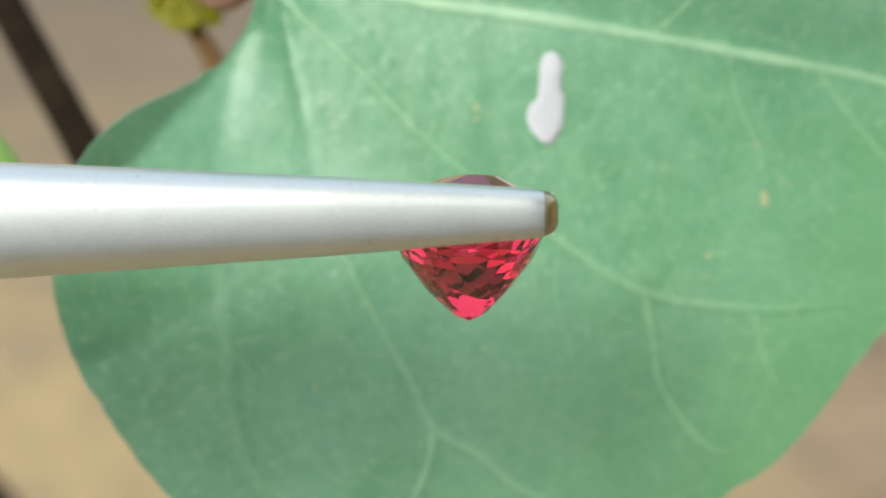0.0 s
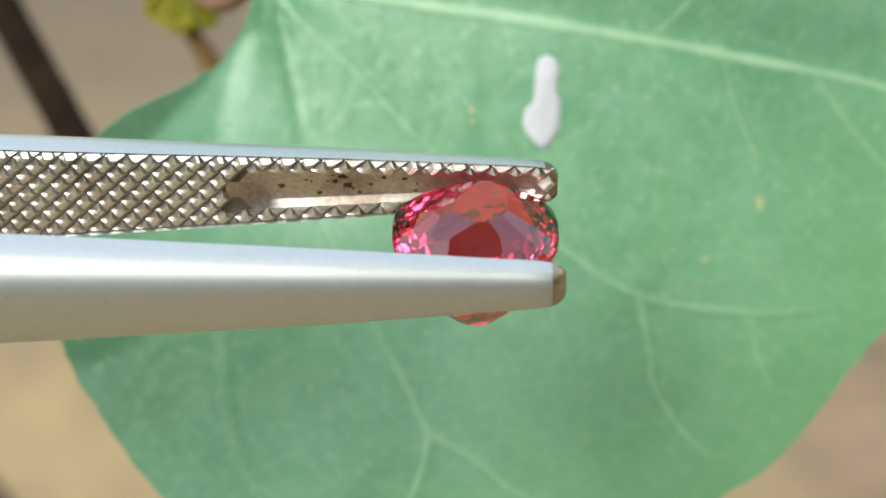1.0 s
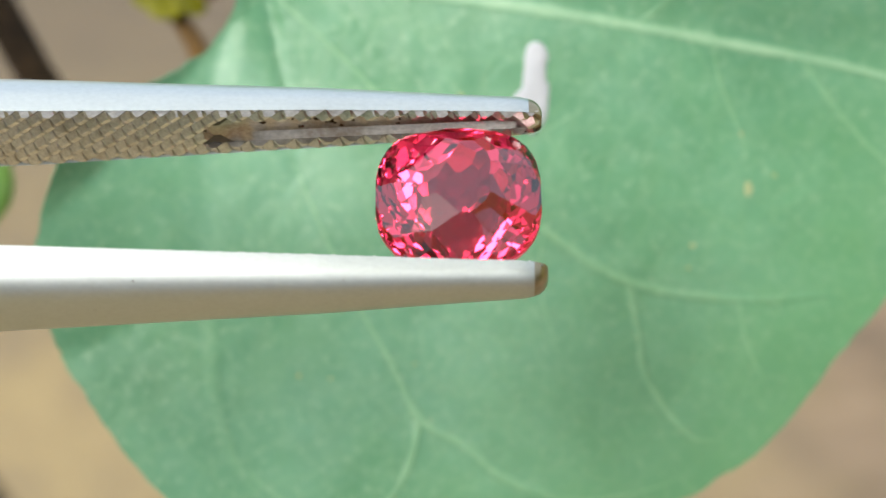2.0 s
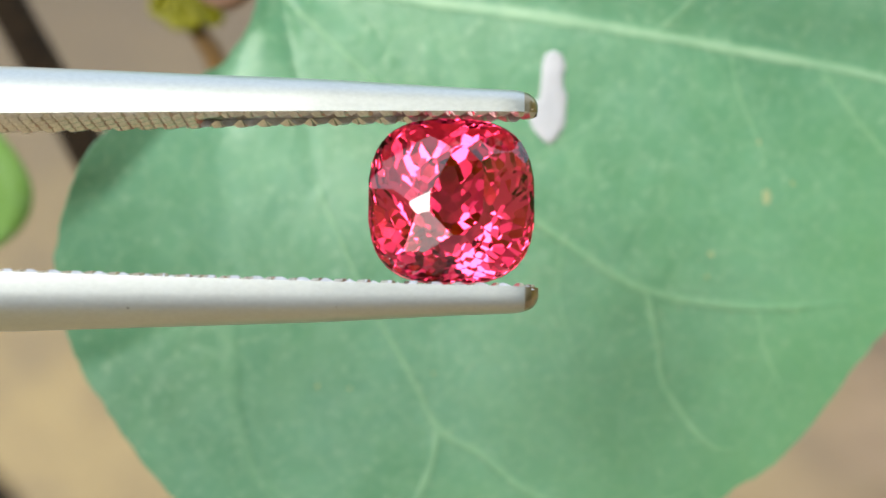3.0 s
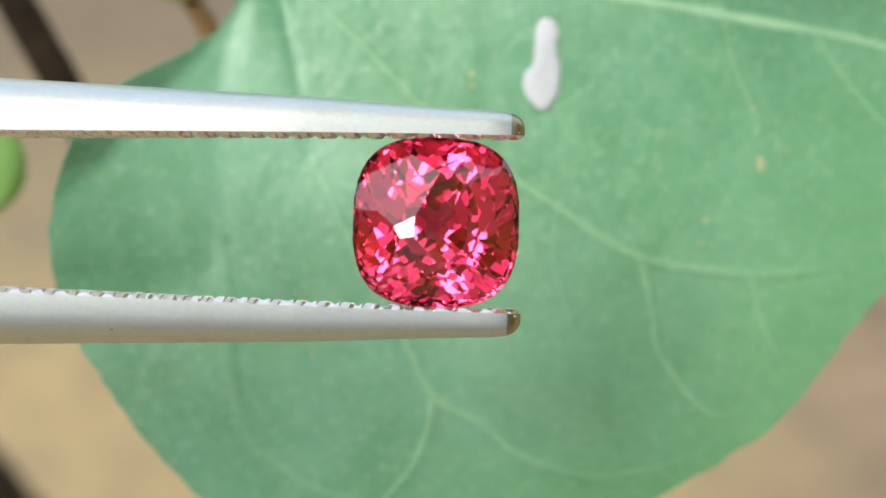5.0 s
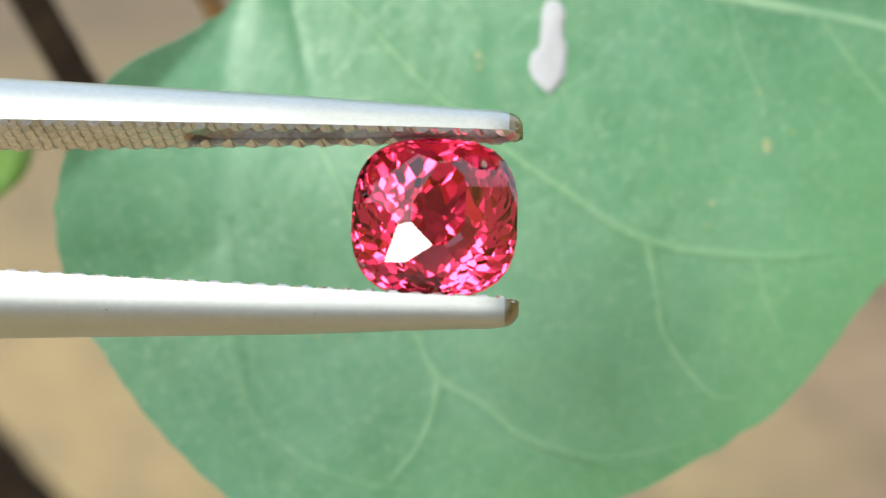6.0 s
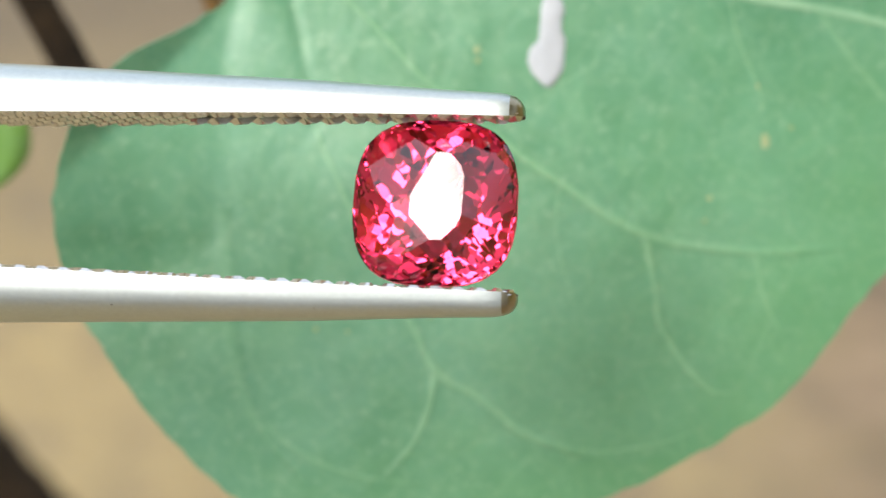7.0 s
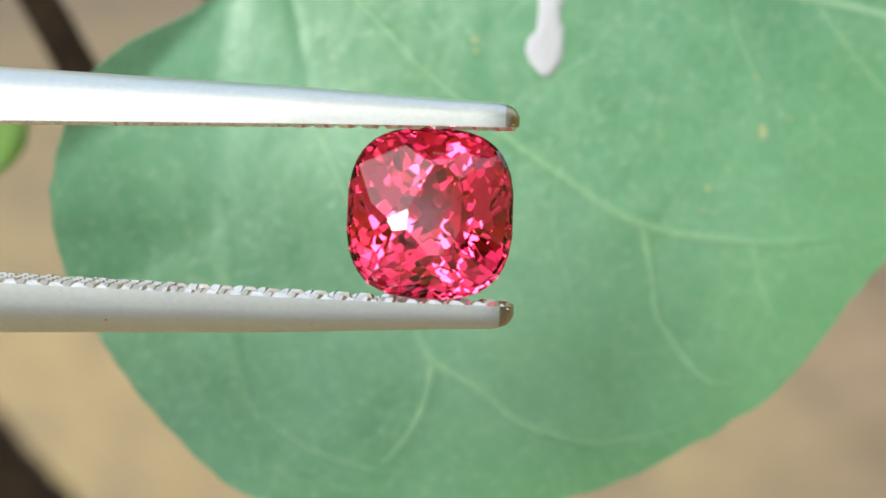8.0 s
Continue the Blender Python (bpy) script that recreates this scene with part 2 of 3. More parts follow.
# unseen additions: the pale one lightens the steel, ochre ones stand for foliage
build_wall("added_wall_south", (0, -1.6, 0.82), (3.35, 0.15, 1.68), M_PALE_BOUNCE, "added pale grey wall that brightens the steel")
build_wall("added_wall_east", (1.6, -0.36, 0.72), (0.15, 2.32, 1.48), M_OCHRE_BOUNCE, "added yellow ochre wall on the sunlit side, mirrored in the stone")
build_wall("added_wall_west", (-1.6, -0.36, 0.6), (0.15, 2.32, 1.24), M_OCHRE_BOUNCE, "added yellow ochre wall on the shaded side, mirrored in the stone")

SUN_WAY = Vector((-0.469, -0.316, 0.824)).normalized()


def build_tree():
    """The garden tree over the place, whose leaves and gaps of sky are mirrored in the stone and the steel."""
    chance = random.Random(21)
    tree = new("garden_tree")
    tagged(tree, "leafy garden tree with yellow-green crown over the plant", "tree")
    bm = bmesh.new()
    tube(bm, spline([(1.36, -0.9, 0), (1.34, -0.88, 0.9), (1.3, -0.8, 1.6), (1.0, -0.7, 2.2), (0.7, -0.6, 2.7)], 6), (0.09, 0.075, 0.06, 0.035), 10, 0.1)
    part("trunk", bm, M_BARK, tree)
    ends = []
    for k in range(19):
        a = 2 * math.pi * k / 19 + chance.uniform(-0.2, 0.2)
        reach = chance.uniform(0.5, 1.6)
        end = Vector((0.5 + reach * math.cos(a), -0.75 + 0.8 * reach * math.sin(a), 2.3 + chance.uniform(-0.1, 0.6)))
        bm = bmesh.new()
        start = Vector((1.3, -0.8, 1.6)).lerp(Vector((0.7, -0.6, 2.7)), chance.random())
        tube(bm, spline([start, start.lerp(end, 0.5) + Vector((0, 0, 0.12)), end], 6), (0.03, 0.018, 0.006), 7, 0.1)
        part("limb", bm, M_BARK, tree)
        ends += [start.lerp(end, f) for f in (0.45, 0.7, 0.9, 1.05)]
    bm = bmesh.new()
    gem_at = Vector((0, -0.01, 0.16))
    for spot in ends:
        for k in range(chance.randint(32, 48)):
            p = spot + Vector([chance.gauss(0, 0.16) for _ in range(3)])
            way = (p - gem_at).normalized()
            if way.dot(SUN_WAY) > math.cos(radians(17)):
                continue
            m = Matrix.LocRotScale(p, Euler([chance.uniform(-0.9, 0.9), chance.uniform(-0.9, 0.9), chance.uniform(0, 6.3)]), None)
            n, w = chance.uniform(0.05, 0.085), chance.uniform(0.025, 0.04)
            vs = [bm.verts.new(m @ Vector(c)) for c in ((-n, 0, 0), (-n * 0.3, -w, 0.008), (n * 0.4, -w * 0.8, 0.006), (n, 0, -0.01), (n * 0.4, w * 0.8, 0.006), (-n * 0.3, w, 0.008))]
            bm.faces.new((vs[0], vs[1], vs[2], vs[3]))
            bm.faces.new((vs[0], vs[3], vs[4], vs[5]))
    tagged(part("crown", bm, M_CROWN, tree, smooth=False, sheet=True), kind="stuff")


build_tree()


# ---- plant ----
BASE = (-7.9, 11.6)


def relief(u, v):
    """How far the blade stands out at a place of it, in millimetres."""
    w = -0.007 * max(0.0, -8.0 - v) ** 2 - 0.006 * max(0.0, u - 4) ** 2
    # the lobe beside the third vein curls forward
    bend = -9.0 - 3.8 * min(1.0, max(0.0, (-1.5 - v) / 2.5)) - 2.5 * max(0.0, (-4.0 - v))
    t = bend - u
    w += 0.11 * 0.5 * (t + math.sqrt(t * t + 0.02)) * min(1.0, max(0.0, (9.0 - v) / 4))
    du, dv = u - BASE[0], v - BASE[1]
    r, a = math.hypot(du, dv), math.atan2(dv, du)
    # the rim near the stalk folds forward
    t = -0.755 * (u + 9.4) + 0.656 * (v - 7.15)
    w += 0.75 * 0.5 * (t + math.sqrt(t * t + 0.02)) * min(1.0, max(0.0, (v - 0.5) / 2.5)) * min(1.0, max(0.0, (11.0 - v) / 3))
    # two pleats that run down from the stalk
    for pu, pv, qu, qv, wide, deep in ((-6.6, 10.2, -5.4, 3.6, 0.22, 0.2), (-8.3, 8.0, -9.4, 3.6, 0.5, 0.07)):
        f = ((u - pu) * (qu - pu) + (v - pv) * (qv - pv)) / ((qu - pu) ** 2 + (qv - pv) ** 2)
        near = math.hypot(u - pu - min(1.15, max(-0.1, f)) * (qu - pu), v - pv - min(1.15, max(-0.1, f)) * (qv - pv))
        w -= deep * math.exp(-(near / wide) ** 2) * max(0.0, 1 - 0.6 * max(0.0, f))
    fold = math.exp(-r / 6.0)
    w += fold * (0.14 * math.cos(a * 9.0 + 0.6)) * min(1.0, r / 2)
    w -= 1.0 * math.exp(-(r / 7.5) ** 2)
    w += 0.3 * noise.noise(Vector((u * 0.16, v * 0.16, 1.0))) + 0.03 * noise.noise(Vector((u * 0.7, v * 0.7, 5.0)))
    w -= 0.1 * math.exp(-((dv + 0.13 * du) / 0.9) ** 2) * (1 if du > 0 else 0)
    t = dv + 0.17 * du
    w += 0.26 * 0.5 * (t + math.sqrt(t * t + 0.1)) * min(1.0, max(0.0, (u + 2) / 6))
    return w


def build_blade(parent):
    outline = loop_spline([(-7.7, 11.2, 0), (-7.85, 9.5, 0), (-8.75, 8.05, 0), (-9.3, 7.45, 0), (-10.55, 6.6, 0), (-11.8, 5.95, 0), (-12.75, 5.4, 0), (-13.85, 4.38, 0), (-14.55, 3.4, 0), (-15.35, 1.5, 0), (-15.75, -0.4, 0),
                           (-15.6, -2.4, 0), (-15.2, -3.9, 0), (-14.72, -5.1, 0), (-13.3, -7.25, 0), (-11.0, -10.2, 0), (-7.4, -13.0, 0), (-1.0, -13.9, 0), (6.0, -12.7, 0),
                           (11.4, -10.1, 0), (14.2, -8.1, 0), (17.2, -4.4, 0), (21.5, 0.0, 0), (27.0, 4.2, 0), (22.0, 14.0, 0),
                           (15.0, 23.0, 0), (4.0, 29.0, 0), (-8.0, 28.0, 0), (-14.0, 21.0, 0), (-13.0, 15.5, 0), (-9.6, 12.9, 0)], 9)
    bm = bmesh.new()
    hub = Vector((3.0, 6.0, 0))
    rings, n = 60, len(outline)
    rows = []
    for k in range(1, rings + 1):
        f = k / rings
        row = []
        for i, p in enumerate(outline):
            q = hub.lerp(p, f)
            if k == rings:
                q += (p - hub).normalized() * (0.1 * noise.noise(p * 1.4) + 0.05 * noise.noise(p * 4))
            row.append(bm.verts.new((q.x * MM, q.y * MM, relief(q.x, q.y) * MM)))
        rows.append(row)
    centre = bm.verts.new((hub.x * MM, hub.y * MM, relief(hub.x, hub.y) * MM))
    for i in range(n):
        bm.faces.new((centre, rows[0][i], rows[0][(i + 1) % n]))
    for a, b in zip(rows, rows[1:]):
        for i in range(n):
            bm.faces.new((a[i], b[i], b[(i + 1) % n], a[(i + 1) % n]))
    blade = part("leaf_blade", bm, M_LEAF, parent, "broad heart-shaped waxy green leaf blade with pale veins", sheet=True)
    blade.matrix_local = STAND
    skin = blade.modifiers.new("thickness", "SOLIDIFY")
    skin.thickness, skin.offset = 0.05 * MM, -1
    crisp = blade.modifiers.new("edges", "EDGE_SPLIT")
    crisp.split_angle = radians(55)
    return blade


def add_vein(blade, points, strength, *radii):
    """A low rounded ridge on the blade, palest along its middle."""
    line = spline([(*q, 0) for q in points], 10)
    across = 7
    bm = bmesh.new()
    pale = bm.verts.layers.float.new("middle")
    rows = []
    for i, p in enumerate(line):
        way = (line[min(i + 1, len(line) - 1)] - line[max(i - 1, 0)]).normalized()
        f = i / (len(line) - 1)
        r = float(np.interp(f, np.linspace(0, 1, len(radii)), radii)) * (1 + 0.35 * noise.noise(Vector((p.x * 1.1, p.y * 1.1, 7))))
        fade = min(1.0, f * 12 + 0.4, (1 - f) * 5)
        row = []
        for k in range(across):
            q = 2 * k / (across - 1) - 1
            u, v = p.x - way.y * q * r, p.y + way.x * q * r
            high = 0.012 + min(0.04, 0.18 * r) * (1 - q * q)
            vert = bm.verts.new((u * MM, v * MM, (relief(u, v) + high) * MM))
            vert[pale] = strength * fade * (1 - q * q) ** 1.3
            row.append(vert)
        rows.append(row)
    for a, b in zip(rows, rows[1:]):
        for k in range(across - 1):
            bm.faces.new((a[k], b[k], b[k + 1], a[k + 1]))
    for f in bm.faces:
        f.normal_update()
        if f.normal.z < 0:
            f.normal_flip()
    part("vein", bm, M_MIDRIB if strength > 0.8 else M_VEIN, blade, sheet=True)


def add_blemish(blade, u, v, ru, rv):
    bm = bmesh.new()
    n = 14
    mid = bm.verts.new((u * MM, v * MM, (relief(u, v) + 0.07) * MM))
    ring = []
    for k in range(n):
        a = 2 * math.pi * k / n
        s = 1 + 0.45 * noise.noise(Vector((math.cos(a) * 1.5 + u, math.sin(a) * 1.5 + v, 0)))
        x, y = u + ru * s * math.cos(a), v + rv * s * math.sin(a)
        ring.append(bm.verts.new((x * MM, y * MM, (relief(x, y) + 0.02) * MM)))
    for k in range(n):
        bm.faces.new((mid, ring[k], ring[(k + 1) % n]))
    part("blemish", bm, M_BLEMISH, blade, "tan dry blemish", sheet=True)


def small_leaf(name, parent, mat, m, length, width, cup, label, ragged=0.0):
    bm = bmesh.new()
    n, rows = 14, []
    for i in range(n + 1):
        f = i / n
        half = width * (math.sin(math.pi * f ** 0.8) ** 0.8 if 0 < f < 1 else 0.02)
        row = []
        for j in range(-4, 5):
            s = j / 4
            edge = 1 + ragged * noise.noise(Vector((f * 5, s * 2, length)))
            row.append(bm.verts.new(((f - 0.5) * length * MM, half * s * edge * MM, (cup * s * s - cup * (2 * f - 1) ** 2) * MM)))
        rows.append(row)
    for a, b in zip(rows, rows[1:]):
        for k in range(8):
            bm.faces.new((a[k], b[k], b[k + 1], a[k + 1]))
    ob = part(name, bm, mat, parent, label)
    ob.matrix_local = m
    skin = ob.modifiers.new("thickness", "SOLIDIFY")
    skin.thickness = 0.2 * MM
    return ob


def build_plant():
    plant = new("leafy_plant")
    tagged(plant, "green leafy plant with dark woody stems rooted in dry soil", "plant")

    def rod(name, points, radii, mat, label="", rough=0.1):
        bm = bmesh.new()
        tube(bm, spline([at(*p) for p in points], 10), [r * MM for r in radii], 12, rough)
        return part(name, bm, mat, plant, label)

    rod("stem", [(-42.5, 50, -25), (-30.5, 27.5, -25), (-22.25, 12.6, -25), (-18.05, 5.0, -25), (-13.9, -3, -26), (-4, -14, -28), (2, -32, -34), (4, -120, -92)],
        (0.88, 1.0, 1.1, 1.35), M_BARK, "dark brown woody stem")
    rod("stem", [(-80, 30, -98), (-52, -3, -98), (-38.0, -20.0, -98), (-31.5, -27.5, -98), (-24, -36, -100), (-18, -50, -118), (-17, -66, -147)],
        (2.2, 3.0, 3.2, 3.4), M_BARK, "dark brown woody stem")
    rod("petiole", [(-7.8, 11.5, -2.9), (-8.9, 10.9, -5.5), (-10.3, 11.5, -9), (-15, 15, -14), (-27.8, 23.5, -25)], (0.45, 0.55, 0.7, 0.8, 0.8), M_PETIOLE, "pinkish leaf stalk")
    rod("twig", [(-12.4, 12.5, -18), (-11.9, 10.6, -18), (-10.9, 8.8, -18), (-10.6, 6, -19), (-12.5, 1, -22), (-14.2, -3.0, -26)], (0.35, 0.5, 0.55, 0.6), M_TWIG, "yellowish brown twig")
    rod("twig", [(-26.3, 3.1, -13), (-28, 8, -18), (-28, 16, -23), (-27.0, 22, -25)], (0.3, 0.4, 0.5), M_TWIG, "yellowish brown twig")

    blade = build_blade(plant)
    for points, strength, *radii in (
            ([(-7.8, 11.5), (-2.9, 10.4), (5, 9.2), (12, 8.0), (18, 6.9), (26, 4.6)], 0.9, 0.3, 0.3, 0.27, 0.1),
            ([(-7.8, 11.3), (-3.4, 7.3), (-0.8, 4.6), (2, 2.3), (4.7, 0.37), (8.2, -1.75), (12.5, -2.45), (16.5, -2.3)], 0.5, 0.095, 0.152, 0.171, 0.266, 0.228, 0.114),
            ([(8.2, -1.75), (8.6, -3.8), (8.95, -5.7), (10.7, -8.0), (12.2, -8.2)], 0.5, 0.19, 0.133, 0.209, 0.057),
            ([(-5.5, 3.3), (-5, 2), (-3.3, -1.8), (-1.5, -5), (-0.3, -7.3), (1.5, -8.4), (3.4, -9.9), (7, -11)], 0.5, 0.057, 0.114, 0.152, 0.209, 0.247, 0.171),
            ([(-0.3, -7.3), (-0.6, -8.8), (-1.2, -10.2), (-2.5, -11.8)], 0.5, 0.228, 0.152, 0.095),
            ([(-9.0, -0.6), (-8.85, -3), (-8.6, -6.5), (-7.8, -9), (-5.5, -12)], 0.2, 0.3, 0.46, 0.42, 0.3, 0.2),
            ([(15.3, 7.35), (17.5, 4.5), (19.5, 2.6)], 0.42, 0.19, 0.152, 0.095),
            ([(11.6, 7.9), (12.0, 6.2), (12.9, 4.0), (13.0, 3.0)], 0.42, 0.076, 0.114, 0.057),
            ([(12.7, -2.5), (13.1, -4.4), (14.0, -6.2)], 0.42, 0.095, 0.114, 0.038),
            ([(8.4, 8.6), (9.6, 9.6), (13.5, 13.5)], 0.42, 0.152, 0.114),
            ([(3.4, -9.9), (6.0, -10.6), (9.0, -10.2), (11.0, -9.4)], 0.42, 0.114, 0.095, 0.038),
            ([(-7.6, -9.2), (-5.9, -10.6), (-3.5, -11.6), (0.0, -12.0)], 0.42, 0.114, 0.114, 0.038),
            ([(2.0, 2.3), (4.2, 4.0), (7.0, 5.6)], 0.42, 0.057, 0.057, 0.0285),
            ([(4.7, 0.4), (4.6, -2.0), (5.4, -5.0)], 0.42, 0.057, 0.076, 0.0285),
            ([(-7.7, 11.9), (-4, 15), (1, 20), (6, 25)], 0.5, 0.38, 0.133),
            ([(-8.0, 12), (-9, 16), (-9, 22), (-6, 26)], 0.5, 0.38, 0.133)):
        add_vein(blade, points, strength, *radii)
    for u, v, ru, rv in ((1.35, 5.75, 0.14, 0.16), (1.38, 5.3, 0.12, 0.13), (13.1, 2.05, 0.2, 0.28), (10.8, -0.28, 0.14, 0.12), (14.2, 2.6, 0.1, 0.1),
                         (10.65, -1.2, 0.1, 0.08), (-5.2, -5.6, 0.1, 0.1), (-3.9, -5.7, 0.1, 0.07), (12.8, 4.3, 0.08, 0.12), (-0.5, -5.1, 0.08, 0.08)):
        add_blemish(blade, u, v, ru, rv)

    small_leaf("side_leaf", plant, M_YOUNG, STAND @ pose(-22.6 * MM, 3.1 * MM, -13 * MM, 10, -12, 84), 7.6, 3.7, 0.5, "small bright green rounded leaf")
    for u, v, w, rz, ln, wd in ((-11.9, 12.0, -17.5, 60, 3.4, 0.9), (-12.7, 11.2, -17.0, 170, 2.6, 0.55), (-11.1, 12.0, -17.2, 35, 2.8, 0.6), (-12.5, 12.6, -18.5, 110, 3.6, 0.9), (-11.3, 11.3, -16.6, 140, 1.8, 0.5), (-12.2, 11.5, -16.9, 95, 2.2, 0.6), (-13.0, 11.9, -17.6, 200, 2.2, 0.6)):
        small_leaf("bud_leaf", plant, M_BUD, STAND @ pose(u * MM, v * MM, w * MM, -10, 8, rz), ln, wd, 0.4, "yellow-green young bud leaf", 0.6)


build_plant()


def build_dropping():
    bm = bmesh.new()
    # down the length of the streak: distance along it, middle and half width
    body = [(8.0, 4.4, 0.05), (7.85, 4.4, 0.32), (7.4, 4.42, 0.47), (6.9, 4.36, 0.45), (6.5, 4.35, 0.48), (6.15, 4.38, 0.55), (5.75, 4.22, 0.7),
            (5.35, 4.15, 0.74), (4.95, 4.17, 0.68), (4.6, 4.2, 0.45), (4.35, 4.22, 0.25), (4.22, 4.22, 0.05)]
    line = spline([(c, v, h) for v, c, h in body], 4)
    rows = []
    for p in line:
        row = []
        for j in range(-5, 6):
            s = j / 5
            u = p.x + p.z * s * (1 + 0.12 * noise.noise(Vector((s * 2, p.y * 2.5, 2))))
            h = 0.02 + 0.14 * math.sqrt(max(0, 1 - s * s)) * min(1, p.z / 0.3)
            row.append(bm.verts.new((u * MM, p.y * MM, (relief(u, p.y) + h) * MM)))
        rows.append(row)
    for a, b in zip(rows, rows[1:]):
        for k in range(10):
            bm.faces.new((b[k], b[k + 1], a[k + 1], a[k]))
    ob = link_mesh("bird_dropping", bm, M_CHALK, sheet=True)
    ob.matrix_world = STAND
    tagged(ob, "dried chalky white streak splashed on the green leaf", "dropping")


build_dropping()


# ---- tweezers: tip at the origin, arms towards -x, one arm at +y, one at -y, z out of the gap ----
REACH = [0.0, 0.05, 0.15, 0.3, 0.5, 0.75, 1.0, 3.1, 8.0, 19.5, 32.0, 50.0, 80.0, 108.0]
HALF = [0.4, 0.52, 0.64, 0.74, 0.81, 0.86, 0.9, 1.05, 1.4, 2.05, 2.7, 3.6, 4.2, 3.2]
THICK = [0.34, 0.46, 0.6, 0.71, 0.78, 0.83, 0.86, 0.95, 1.27, 1.86, 1.95, 1.7, 1.3, 1.0]
INNER = [3.26, 3.26, 3.25, 3.25, 3.24, 3.24, 3.23, 3.22, 3.14, 2.9, 2.95, 3.05, 2.2, 0.25]
SKEW = 0.3
TM = 0.935 * MM
GROOVE_END = 12.0
TOOTH = 0.85


def arm_at(s):
    return (float(np.interp(s, REACH, HALF)), float(np.interp(s, REACH, THICK)), float(np.interp(s, REACH, INNER)))


def groove_at(s, half):
    """Half width and depth of the slot that runs to the tip."""
    if s >= GROOVE_END:
        return 0.0, 0.0
    return half * 0.56, 0.3 * min(1.0, (GROOVE_END - s) / 1.2, max(0.0, s - 0.6) / 0.5)


def add_tooth(bm, s, z, lo, hi, p, side, skew):
    """One slanting ridge of the knurling, cut off where the gripping face ends."""
    tall = 0.24 * (1 + 0.14 * noise.noise(Vector((s * 3, z * 3, side))))
    one = bmesh.new()

    def corner(ds, dz, h):
        ss = max(0.05, s + ds)
        return one.verts.new((-ss, side * (arm_at(ss)[2] + 0.1 - h), z + dz))

    quad = [corner(*c, 0) for c in ((p * 0.97, 0), (0, p * 0.97), (-p * 0.97, 0), (0, -p * 0.97))]
    top = [corner(*c, tall) for c in ((p * 0.5, -p * 0.24), (-p * 0.24, p * 0.5), (-p * 0.5, p * 0.24), (p * 0.24, -p * 0.5))]
    for k in range(4):
        one.faces.new((quad[k], quad[(k + 1) % 4], top[(k + 1) % 4], top[k]))
    one.faces.new(top)
    one.faces.new(quad[::-1])
    for edge, way in ((lo, -1), (hi, 1)):
        if (z + p > hi) if way > 0 else (z - p < lo):
            cut = bmesh.ops.bisect_plane(one, geom=one.verts[:] + one.edges[:] + one.faces[:], plane_co=(0, side * (arm_at(max(0, s))[2] + 0.1), edge), plane_no=(0, -0.75 * side if abs(edge) > 0.8 * arm_at(max(0, s))[0] else 0, way), clear_outer=True)
            rim = [e for e in cut["geom_cut"] if isinstance(e, bmesh.types.BMEdge)]
            if len(rim) > 2:
                bmesh.ops.edgeloop_fill(one, edges=rim)
    made = {v: bm.verts.new((v.co.x * TM, v.co.y * TM, (v.co.z + skew) * TM)) for v in one.verts}
    for f in one.faces:
        bm.faces.new([made[v] for v in f.verts])
    one.free()


def build_arm(tweezers, side):
    bm = bmesh.new()
    rings = []
    skew = -SKEW * side
    stations = [0, 0.05, 0.15, 0.3, 0.5, 0.75, 1.0] + [1.0 + 0.5 * k for k in range(1, 24)] + [13 + 1.5 * k for k in range(20)] + [44 + 4 * k for k in range(17)]
    for s in stations:
        half, thick, inner = arm_at(s)
        thick *= 1.07 if side > 0 else 1.06
        g, deep = groove_at(s, half)
        g = max(g, half * 0.2)
        ring = []
        for k in range(17):
            a = math.pi * k / 16
            c, q = math.cos(a), math.sin(a)
            z = half * math.copysign(abs(c) ** 0.7, c)
            y = inner + thick * q ** 0.64
            ring.append((z, y))
        for z, y in ((-half * 0.97, 0.09), (-g * 1.08, 0.09), (-g * 0.8, 0.09 + deep), (0, 0.09 + deep * 1.08), (g * 0.8, 0.09 + deep), (g * 1.08, 0.09), (half * 0.97, 0.09)):
            ring.append((z, inner + y))
        rings.append([bm.verts.new((-s * TM, side * y * TM, (z + skew) * TM)) for z, y in ring])
    n = len(rings[0])
    for step, (a, b) in enumerate(zip(rings, rings[1:])):
        for k in range(n):
            f = bm.faces.new((a[k], a[(k + 1) % n], b[(k + 1) % n], b[k]))
            # 3: floor under the teeth, dirt with the gaps' shade painted in
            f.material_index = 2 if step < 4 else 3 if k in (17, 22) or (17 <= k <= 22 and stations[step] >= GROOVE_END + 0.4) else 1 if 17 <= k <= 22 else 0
    bm.faces.new(rings[0]).material_index = 2
    bm.faces.new(rings[-1])
    arm = part("arm", bm, M_STEEL, tweezers, "satin steel tweezer arm with rounded outer face")
    arm.data.materials.append(M_GRIME)
    arm.data.materials.append(M_TIP)
    arm.data.materials.append(M_DIRT_SHADE)
    split = arm.modifiers.new("edges", "EDGE_SPLIT")
    split.split_angle = radians(40)

    bm = bmesh.new()
    p = TOOTH / 2
    for i in range(0, 88):
        for j in range(-7, 8):
            if (i + j) % 2:
                continue
            s, z = i * p + 0.35, j * p
            half, thick, inner = arm_at(max(0, s))
            slot = half * 0.58 if 0.75 < s < GROOVE_END + 0.3 - 0.6 * z else 0.0
            bands = [(slot, half * 0.955), (-half * 0.955, -slot)] if slot else [(-half * 0.955, half * 0.955)]
            for lo, hi in bands:
                if z + p * 0.9 > lo and z - p * 0.9 < hi:
                    add_tooth(bm, s, z, lo, hi, p, side, skew)
    tagged(part("knurling", bm, M_KNURL, arm, "stained diamond knurled gripping face", smooth=False), kind="stuff")
    return arm


